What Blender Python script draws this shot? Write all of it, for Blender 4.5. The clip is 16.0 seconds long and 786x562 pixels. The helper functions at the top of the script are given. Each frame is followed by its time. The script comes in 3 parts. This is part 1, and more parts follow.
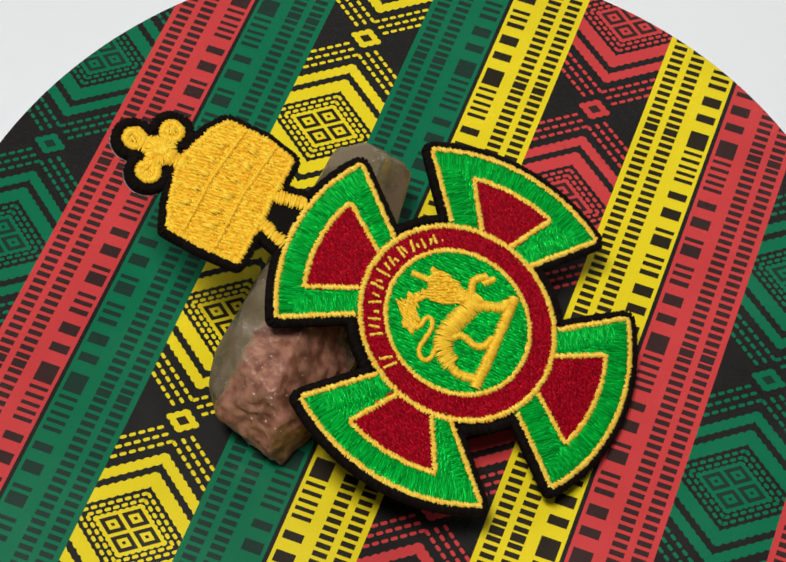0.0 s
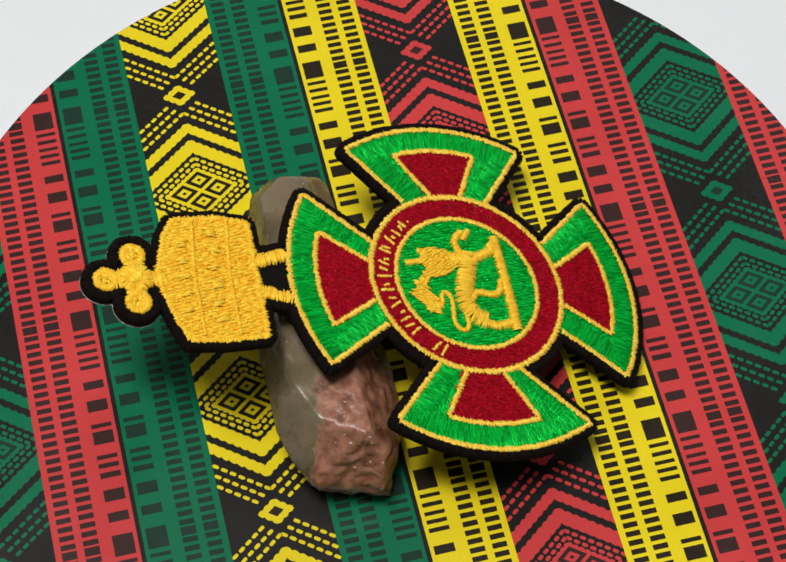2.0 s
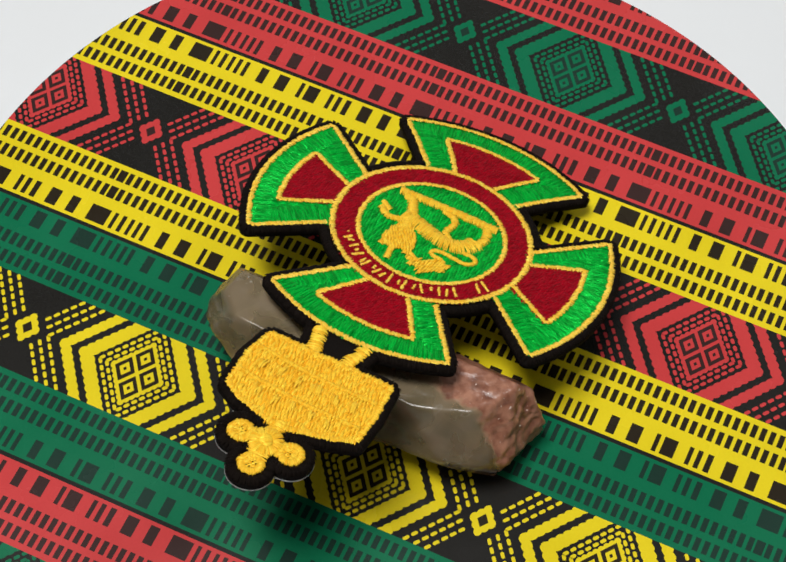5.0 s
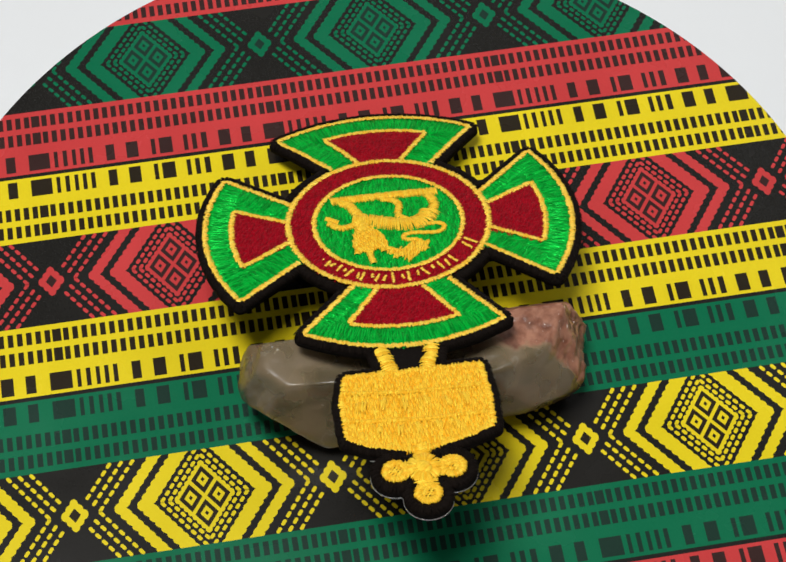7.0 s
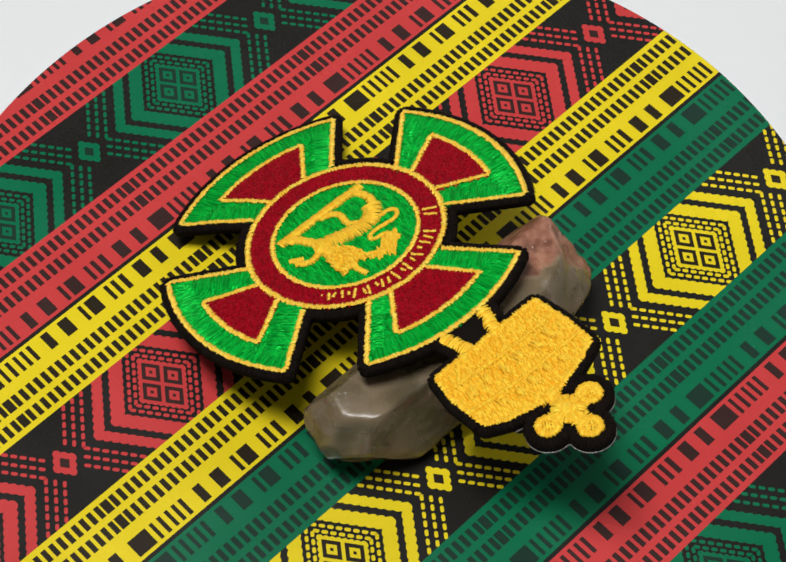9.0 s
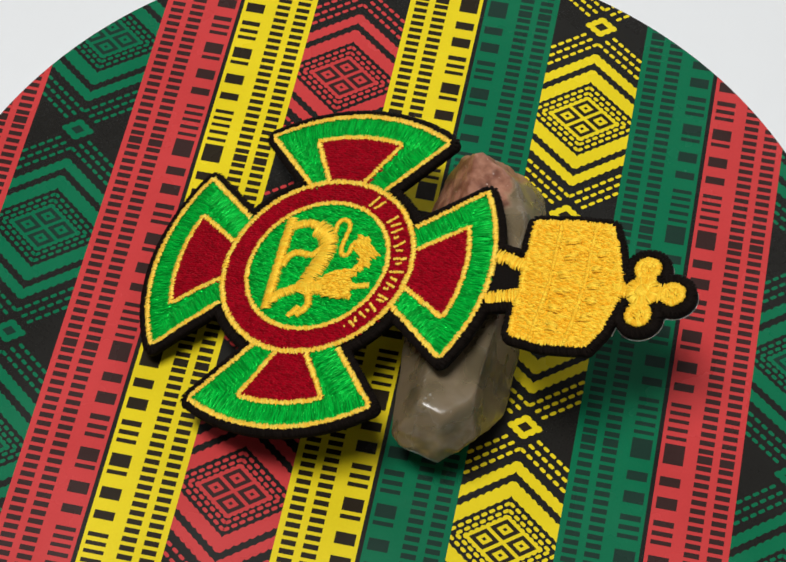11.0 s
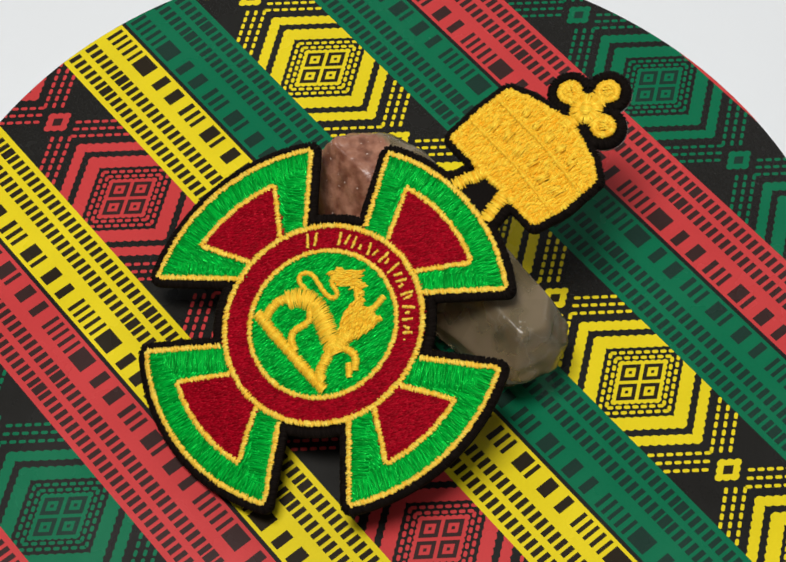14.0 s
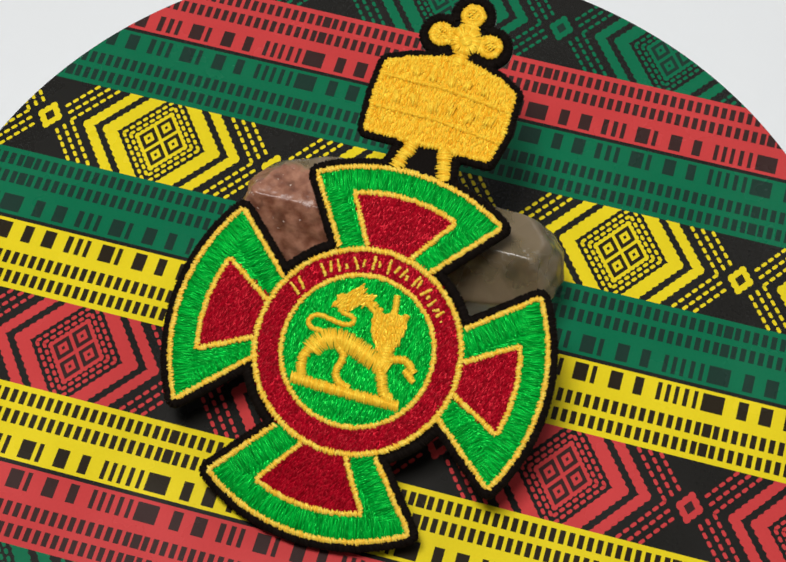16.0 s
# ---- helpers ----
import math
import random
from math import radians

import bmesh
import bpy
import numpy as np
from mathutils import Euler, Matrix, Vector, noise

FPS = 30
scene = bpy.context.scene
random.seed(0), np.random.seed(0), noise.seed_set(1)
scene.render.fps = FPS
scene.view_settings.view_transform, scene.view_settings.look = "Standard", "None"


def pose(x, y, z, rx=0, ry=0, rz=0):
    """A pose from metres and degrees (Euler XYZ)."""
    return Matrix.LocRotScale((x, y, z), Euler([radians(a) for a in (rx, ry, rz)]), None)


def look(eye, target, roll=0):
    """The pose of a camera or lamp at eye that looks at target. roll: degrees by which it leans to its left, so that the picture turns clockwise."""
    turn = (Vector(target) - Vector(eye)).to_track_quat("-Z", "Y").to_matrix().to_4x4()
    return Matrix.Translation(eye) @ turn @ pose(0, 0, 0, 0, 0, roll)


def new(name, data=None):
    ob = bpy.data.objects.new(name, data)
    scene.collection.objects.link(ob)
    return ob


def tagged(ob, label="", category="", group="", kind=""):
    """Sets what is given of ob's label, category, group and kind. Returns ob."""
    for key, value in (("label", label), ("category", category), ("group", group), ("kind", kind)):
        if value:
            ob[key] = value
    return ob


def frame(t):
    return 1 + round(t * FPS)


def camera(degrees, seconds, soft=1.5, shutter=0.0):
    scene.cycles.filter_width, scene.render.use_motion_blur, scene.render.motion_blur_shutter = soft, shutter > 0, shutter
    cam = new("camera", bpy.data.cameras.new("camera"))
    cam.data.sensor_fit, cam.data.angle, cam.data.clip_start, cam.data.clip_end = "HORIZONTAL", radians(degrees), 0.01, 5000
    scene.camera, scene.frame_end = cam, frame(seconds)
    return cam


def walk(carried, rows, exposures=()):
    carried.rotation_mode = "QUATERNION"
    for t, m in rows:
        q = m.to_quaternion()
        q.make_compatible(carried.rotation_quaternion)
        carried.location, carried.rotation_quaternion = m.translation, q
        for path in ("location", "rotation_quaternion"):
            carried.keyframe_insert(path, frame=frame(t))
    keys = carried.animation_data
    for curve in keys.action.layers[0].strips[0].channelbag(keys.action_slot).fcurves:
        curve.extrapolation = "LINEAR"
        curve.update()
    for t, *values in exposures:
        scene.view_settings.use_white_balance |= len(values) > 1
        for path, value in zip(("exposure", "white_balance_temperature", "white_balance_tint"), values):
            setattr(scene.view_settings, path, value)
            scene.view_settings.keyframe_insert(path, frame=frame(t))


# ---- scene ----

# ---------- camera ----------
MM = 0.001
SPIN0, SPIN = 11.29, 17.198          # turntable: first angle and degrees per second
EYE, AIM, LEAN = (0.0, -0.21053, 0.38142), (0.00067, 0.01158, 0.0), 1.0
cam = camera(21.58, 16.0, soft=1.65)
walk(cam, [(0.0, look(EYE, AIM, LEAN)), (16.0, look(EYE, AIM, LEAN))], exposures=[(0.0, 0.0), (16.0, 0.0)])

# ---------- light: a white paper sweep under one soft lamp and an added side fill ---
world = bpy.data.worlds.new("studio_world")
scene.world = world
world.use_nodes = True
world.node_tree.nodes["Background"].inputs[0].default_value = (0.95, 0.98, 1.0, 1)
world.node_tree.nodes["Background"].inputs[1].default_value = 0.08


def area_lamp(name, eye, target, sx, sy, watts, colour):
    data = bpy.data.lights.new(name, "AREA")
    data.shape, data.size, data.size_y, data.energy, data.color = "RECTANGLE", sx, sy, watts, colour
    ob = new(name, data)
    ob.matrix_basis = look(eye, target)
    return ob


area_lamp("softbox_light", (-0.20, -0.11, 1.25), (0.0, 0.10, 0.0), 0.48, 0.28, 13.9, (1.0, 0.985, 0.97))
# unseen fill lamp, added to brighten the right of the sweep and board
area_lamp("side_fill_light", (0.52, 0.48, 0.52), (0.20, 0.22, 0.0), 0.36, 0.36, 0.95, (0.97, 0.985, 1.0))

# ---------- materials ----------


def material(name):
    m = bpy.data.materials.new(name)
    m.use_nodes = True
    return m, m.node_tree.nodes, m.node_tree.links, m.node_tree.nodes["Principled BSDF"]


def mixed(nodes, links, fac, a, b, blend="MIX"):
    mx = nodes.new("ShaderNodeMix")
    mx.data_type, mx.blend_type = "RGBA", blend
    for socket, value in ((mx.inputs[0], fac), (mx.inputs[6], a), (mx.inputs[7], b)):
        if isinstance(value, (int, float)):
            socket.default_value = value
        elif isinstance(value, tuple):
            socket.default_value = (*value[:3], 1)
        else:
            links.new(value, socket)
    return mx.outputs[2]


def noise_node(nodes, links, scale, detail=3.0, vector=None):
    n = nodes.new("ShaderNodeTexNoise")
    n.inputs["Scale"].default_value, n.inputs["Detail"].default_value = scale, detail
    if vector is None:
        vector = nodes.new("ShaderNodeTexCoord").outputs["Object"]
    links.new(vector, n.inputs["Vector"])
    return n.outputs["Fac"]


def ramp(nodes, links, value, lo, hi, a=0.0, b=1.0):
    r = nodes.new("ShaderNodeMapRange")
    for k, v in (("From Min", lo), ("From Max", hi), ("To Min", a), ("To Max", b)):
        r.inputs[k].default_value = v
    links.new(value, r.inputs["Value"])
    return r.outputs["Result"]


def bumped(nodes, links, bsdf, height, strength, distance):
    b = nodes.new("ShaderNodeBump")
    b.inputs["Strength"].default_value, b.inputs["Distance"].default_value = strength, distance
    links.new(height, b.inputs["Height"])
    links.new(b.outputs["Normal"], bsdf.inputs["Normal"])


def print_material(name, colour):
    """Ink on a satin laminated board: faint mottling, fine dust, satin gloss."""
    m, nodes, links, bsdf = material(name)
    mottle = noise_node(nodes, links, 45, 4)
    grain = noise_node(nodes, links, 1600, 2)
    dark = tuple(c * 0.88 for c in colour)
    col = mixed(nodes, links, ramp(nodes, links, mottle, 0.3, 0.7), dark, colour)
    col = mixed(nodes, links, ramp(nodes, links, grain, 0.35, 0.75, 0.0, 0.10), col, tuple(min(1, c * 1.3 + 0.015) for c in colour))
    links.new(col, bsdf.inputs["Base Color"])
    links.new(ramp(nodes, links, mottle, 0.3, 0.7, 0.22, 0.30), bsdf.inputs["Roughness"])
    bsdf.inputs["Specular IOR Level"].default_value = 0.38
    bumped(nodes, links, bsdf, grain, 0.05, 0.00005)
    return m


def thread_material(name, colour, light, rough=0.42, gloss=0.5, metal=0.0, spread=0.5):
    """Twisted shiny thread: every stitch a little different, fine twist across it."""
    m, nodes, links, bsdf = material(name)
    geo = nodes.new("ShaderNodeNewGeometry")
    fibre = noise_node(nodes, links, 2600, 2)
    col = mixed(nodes, links, ramp(nodes, links, geo.outputs["Random Per Island"], 0, 1, 0.5 - spread, 0.5 + spread), colour, light)
    col = mixed(nodes, links, ramp(nodes, links, fibre, 0.35, 0.7, 0.0, 0.22), col, tuple(c * 0.55 for c in colour))
    links.new(col, bsdf.inputs["Base Color"])
    links.new(ramp(nodes, links, fibre, 0.3, 0.7, rough - 0.08, rough + 0.12), bsdf.inputs["Roughness"])
    bsdf.inputs["Specular IOR Level"].default_value = gloss
    bsdf.inputs["Metallic"].default_value = metal         # the lustre of trilobal polyester
    bsdf.inputs["Specular Tint"].default_value = (*[min(1.0, 0.30 + 1.4 * c) for c in light], 1)
    bumped(nodes, links, bsdf, fibre, 0.4, 0.0001)
    return m


INK_DARK = print_material("ink_charcoal", (0.013, 0.012, 0.010))
INK = {"red": print_material("ink_red", (0.60, 0.050, 0.050)), "yellow": print_material("ink_yellow", (0.84, 0.66, 0.012)),
       "green": print_material("ink_green", (0.0005, 0.152, 0.064))}
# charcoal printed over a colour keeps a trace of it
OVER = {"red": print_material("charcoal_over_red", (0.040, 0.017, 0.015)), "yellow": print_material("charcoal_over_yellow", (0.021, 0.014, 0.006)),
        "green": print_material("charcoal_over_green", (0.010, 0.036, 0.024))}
GOLD = thread_material("gold_thread", (0.90, 0.43, 0.012), (1.0, 0.71, 0.060), 0.38, 0.32, 0.12, 0.42)
YELLOW = thread_material("yellow_gold_thread", (0.92, 0.48, 0.020), (1.0, 0.77, 0.12), 0.36, 0.32, 0.12, 0.42)
GREEN = thread_material("green_thread", (0.0, 0.20, 0.014), (0.0, 0.62, 0.060), 0.30, 0.22, 0.24, 0.42)
RED = thread_material("crimson_thread", (0.18, 0.0002, 0.004), (0.42, 0.0008, 0.013), 0.34, 0.16, 0.16, 0.45)
BLACK = thread_material("black_thread", (0.0055, 0.0038, 0.0030), (0.010, 0.007, 0.0055), 0.55, 0.06)
TWILL = thread_material("black_twill", (0.006, 0.005, 0.0045), (0.010, 0.008, 0.007), 0.8, 0.05)


def plain_material(name, colour, rough, scale=30, vary=0.06):
    m, nodes, links, bsdf = material(name)
    n = noise_node(nodes, links, scale, 4)
    links.new(mixed(nodes, links, ramp(nodes, links, n, 0.3, 0.7), tuple(c * (1 - vary) for c in colour), colour), bsdf.inputs["Base Color"])
    bsdf.inputs["Roughness"].default_value = rough
    bumped(nodes, links, bsdf, noise_node(nodes, links, scale * 30, 3), 0.05, 0.0003)
    return m


SWEEP = plain_material("white_paper_sweep", (0.80, 0.82, 0.83), 0.75, 4, 0.03)
PLASTIC = plain_material("white_plastic", (0.78, 0.78, 0.77), 0.4)


def film_material():
    m, nodes, links, bsdf = material("clear_backing_film")
    bsdf.inputs["Base Color"].default_value = (0.9, 0.9, 0.88, 1)
    bsdf.inputs["Transmission Weight"].default_value = 0.8
    links.new(ramp(nodes, links, noise_node(nodes, links, 300, 2), 0.3, 0.7, 0.2, 0.4), bsdf.inputs["Roughness"])
    return m


FILM = film_material()

# ---------- small helpers ----------


def part(name, bm, mat, parent, label="", smooth=True):
    """Links a bmesh as one mesh object under a thing or a part."""
    me = bpy.data.meshes.new(name)
    bm.to_mesh(me)
    bm.free()
    return mesh_part(name, me, mat, parent, label, smooth)


def mesh_part(name, me, mat, parent, label="", smooth=True):
    for m in mat if isinstance(mat, (list, tuple)) else [mat]:
        me.materials.append(m)
    if smooth:
        me.polygons.foreach_set("use_smooth", [True] * len(me.polygons))
    ob = new(name, me)
    ob.parent = parent
    if label:
        tagged(ob, label)
    return ob


def clip(poly, a, b, c):
    """The part of a polygon where a*x + b*y <= c."""
    out = []
    for i, p in enumerate(poly):
        q = poly[i - 1]
        dp, dq = a * p[0] + b * p[1] - c, a * q[0] + b * q[1] - c
        if (dp <= 0) != (dq <= 0):
            k = dq / (dq - dp)
            out.append((q[0] + (p[0] - q[0]) * k, q[1] + (p[1] - q[1]) * k))
        if dp <= 0:
            out.append(p)
    return out


# ---------- setting: white sweep ----------


def sweep():
    """A white table sheet that bends up into a back wall."""
    bm = bmesh.new()
    z0, rad, back, side, front, roof = -0.034, 0.35, 1.1, 1.2, -1.3, 1.95
    prof = [(front, z0)] + [(back - rad + rad * math.sin(a), z0 + rad - rad * math.cos(a)) for a in np.linspace(0, math.pi / 2, 17)] + [(back, roof)]
    rows = [[bm.verts.new((x, y, z)) for x in (-side, side)] for y, z in prof]
    for a, b in zip(rows, rows[1:]):
        bm.faces.new((a[0], a[1], b[1], b[0]))
    me = bpy.data.meshes.new("backdrop")
    bm.to_mesh(me)
    bm.free()
    return tagged(mesh_part("backdrop", me, SWEEP, None), "seamless white paper sweep under the turntable", "backdrop", kind="structure")


sweep()

# ---------- turntable with its printed disc ----------
DISC_C, DISC_R = (1.74, -1.40), 100.7      # millimetres, from the axis
EU, EV = (0.5200, 0.8542), (-0.8542, 0.5200)  # along and across the printed stripes
PERIOD, PHASE, PITCH, MOTIF_V = 52.39, 16.92, 55.12, 31.97
HALF, SLANT, EDGE = PERIOD / 2, 0.755, 10.5


class Sheet:
    """Flat printed shapes, clipped by the round edge of the disc."""

    def __init__(self):
        self.verts, self.faces, self.mats = [], [], []

    def add(self, poly, layer, mat):
        w = [(u * EU[0] + v * EV[0], u * EU[1] + v * EV[1]) for u, v in poly]
        far = max(math.hypot(x - DISC_C[0], y - DISC_C[1]) for x, y in w)
        if far > DISC_R - 0.3:
            if min(math.hypot(x - DISC_C[0], y - DISC_C[1]) for x, y in w) > DISC_R + 60:
                return
            for k in range(180):
                a = k * math.pi / 90
                ca, sa = math.cos(a), math.sin(a)
                if max((x - DISC_C[0]) * ca + (y - DISC_C[1]) * sa for x, y in w) <= DISC_R - 0.1:
                    continue
                w = clip(w, ca, sa, DISC_R - 0.1 + DISC_C[0] * ca + DISC_C[1] * sa)
                if len(w) < 3:
                    return
        area = sum(w[i - 1][0] * w[i][1] - w[i][0] * w[i - 1][1] for i in range(len(w)))
        if abs(area) < 0.004:
            return
        if area < 0:
            w.reverse()
        n = len(self.verts)
        self.verts += [(x * MM, y * MM, (layer - 5) * 0.00002) for x, y in w]
        self.faces.append(tuple(range(n, n + len(w))))
        self.mats.append(mat)

    def mesh(self, name):
        me = bpy.data.meshes.new(name)
        me.from_pydata(self.verts, [], self.faces)
        me.polygons.foreach_set("material_index", self.mats)
        return me


def band_mesh(vm, side):
    """One band of plain colour with two rows of slots and a row of blocks."""
    sh = Sheet()
    for i in range(-6, 6):
        sh.add([(i * 20, vm + side * EDGE), (i * 20 + 20, vm + side * EDGE), (i * 20 + 20, vm + side * 27.1), (i * 20, vm + side * 27.1)], 1, 0)
    step = PERIOD / 27
    blocks = ((-0.044, 0.044), (0.063, 0.079), (0.100, 0.118), (0.139, 0.155), (0.173, 0.190), (0.208, 0.226), (0.282, 0.318), (0.368, 0.418), (0.474, 0.492),
              (0.508, 0.564), (0.612, 0.630), (0.648, 0.668), (0.688, 0.712), (0.762, 0.812), (0.860, 0.900))
    for k in range(-3, 3):
        u0 = PHASE + k * PERIOD
        for b, a in ((-f[0], -f[1]) for f in blocks):
            sh.add([(u0 + a * PERIOD, vm + side * 22.1), (u0 + b * PERIOD, vm + side * 22.1), (u0 + b * PERIOD, vm + side * 26.3), (u0 + a * PERIOD, vm + side * 26.3)], 2, 1)
        for j in range(27):
            for lo, hi in ((11.8, 14.8), (16.3, 19.4)):
                w = 0.92 if j == 0 else 0.58
                c = u0 + j * step
                sh.add([(c - w, vm + side * lo), (c + w, vm + side * lo), (c + w, vm + side * hi), (c - w, vm + side * hi)], 2, 1)
    return sh.mesh("printed_band")


def motif_mesh(vm):
    """One stripe of nested diamonds, scalloped chevrons and dashed lines."""
    sh = Sheet()

    def put(poly, layer, mat, u0):
        poly = clip(clip(poly, 0, 1, EDGE), 0, -1, EDGE)
        if len(poly) > 2:
            sh.add([(u0 + x, vm + y) for x, y in poly], layer, mat)

    def diamond(u0, x, y, r, layer, mat, bumps=0):
        pts = [(x + r, y), (x, y + r / SLANT), (x - r, y), (x, y - r / SLANT)]
        if bumps:
            fine = []
            for i in range(4):
                p, q = pts[i], pts[(i + 1) % 4]
                nx, ny = (q[1] - p[1]), -(q[0] - p[0])
                ln = math.hypot(nx, ny)
                for k in range(bumps * 4):
                    t = k / (bumps * 4)
                    o = 0.32 * abs(math.sin(t * bumps * math.pi)) - 0.12
                    fine.append((p[0] + (q[0] - p[0]) * t + nx / ln * o, p[1] + (q[1] - p[1]) * t + ny / ln * o))
            pts = fine
        put(pts, layer, mat, u0)

    def chevron(u0, sx, sy, a, b):
        inner, outer = [], []
        for k in range(33):
            y = (EDGE + 0.6) * k / 32
            o = 0.42 * abs(math.sin(k * math.pi / 4))
            outer.append((sx * (b - SLANT * y + o - 0.15), sy * y))
            inner.append((sx * (a - SLANT * y + 0.15 - o * 0.7), sy * y))
        put(outer + inner[::-1], 1, 0, u0)

    def dashes(u0, sx, sy, level, size, gap, near=0.0):
        run = math.hypot(1, SLANT)
        d = (-SLANT / run, 1 / run)
        t = gap * 0.35
        while t / run < EDGE + 0.8:
            cx, cy = level + d[0] * t, d[1] * t
            if cx > 0.2 and abs(HALF - cx) + SLANT * cy > near:
                pts = []
                for k in range(10):
                    a = k * math.pi / 5
                    e = (size * 0.5 - 0.40) * (1 if math.cos(a) > 0 else -1)
                    lx, ly = math.cos(a) * 0.40 + e, math.sin(a) * 0.40
                    pts.append((sx * (cx + d[0] * lx - d[1] * ly), sy * (cy + d[1] * lx + d[0] * ly)))
                put(pts, 1, 0, u0)
            t += gap

    for k in range(-3, 3):
        u0 = PHASE + k * PERIOD
        diamond(u0, 0, 0, 0.108 * HALF, 1, 0, 3)
        diamond(u0, 0, 0, 0.046 * HALF, 2, 1)
        u0 += HALF
        diamond(u0, 0, 0, 0.235 * HALF, 1, 0, 8)
        for x, y in ((0.108, 0), (-0.108, 0), (0, 0.143), (0, -0.143)):
            diamond(u0, x * HALF, y * HALF, 0.090 * HALF, 2, 1)
            diamond(u0, x * HALF, y * HALF, 0.050 * HALF, 3, 0)
            diamond(u0, x * HALF, y * HALF, 0.016 * HALF, 4, 1)
        for sx in (-1, 1):
            for sy in (-1, 1):
                chevron(u0, sx, sy, 0.39 * HALF, 0.525 * HALF)
                chevron(u0, sx, sy, 0.60 * HALF, 0.70 * HALF)
                for level in (0.275, 0.335):
                    dashes(u0, sx, sy, level * HALF, 1.35, 1.75)
                for level in (0.81, 0.90, 0.99):
                    dashes(u0, sx, sy, level * HALF, 1.5, 1.95, 0.135 * HALF)
    return sh.mesh("printed_motif")


def ring_solid(bm, cx, cy, profile, n=180):
    rings = [[bm.verts.new(((cx + r * math.cos(a)) * MM, (cy + r * math.sin(a)) * MM, z * MM)) for a in np.linspace(0, 2 * math.pi, n, endpoint=False)] for r, z in profile]
    for a, b in zip(rings, rings[1:]):
        for i in range(n):
            bm.faces.new((a[i], a[(i + 1) % n], b[(i + 1) % n], b[i]))
    bm.faces.new(rings[0][::-1])
    bm.faces.new(rings[-1])


def turntable():
    top = tagged(new("turntable"), "motorised turntable with a round red, yellow and green printed board", "turntable")
    bm = bmesh.new()
    ring_solid(bm, *DISC_C, [(DISC_R - 0.3, -1.6), (DISC_R, -1.4), (DISC_R, -0.3), (DISC_R - 0.05, -0.1)])
    board = part("board", bm, INK_DARK, top, "round charcoal board printed with woven-style stripes", smooth=False)
    bm = bmesh.new()
    ring_solid(bm, 0, 0, [(88, -24), (90, -23), (90, -2.6), (89, -1.62)])
    part("platter", bm, PLASTIC, top, "white plastic platter", smooth=False)
    bm = bmesh.new()
    ring_solid(bm, 0, 0, [(84, -33.9), (85, -33), (85, -25), (84, -24.1)])
    part("base", bm, PLASTIC, top, "white round base standing on the paper", smooth=False)
    motifs = {"green": "yellow", "yellow": "red", "red": "green"}
    for k, colour in ((1, "red"), (0, "green"), (-1, "yellow"), (-2, "red")):
        vm = MOTIF_V + k * PITCH
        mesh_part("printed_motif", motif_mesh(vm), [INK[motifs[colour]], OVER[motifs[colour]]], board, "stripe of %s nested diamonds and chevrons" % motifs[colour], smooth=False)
        for side in (-1, 1):
            me = band_mesh(vm, side)
            if me.polygons:
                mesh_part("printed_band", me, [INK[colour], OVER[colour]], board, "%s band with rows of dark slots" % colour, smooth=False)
    return top


TURNTABLE = turntable()


# ---------- stone ----------
# the patch's plane: medallion centre, the way to the right, the way to the crown, the way up
PC, PX, PY, PN = Vector((12.06, -10.12, 16.49)), Vector((0.5807, 0.8141, -0.0052)), Vector((-0.7661, 0.5486, 0.3347)), Vector((0.2753, -0.1904, 0.9423))


PINK_AT = -0.0075       # where the crust begins across the stone


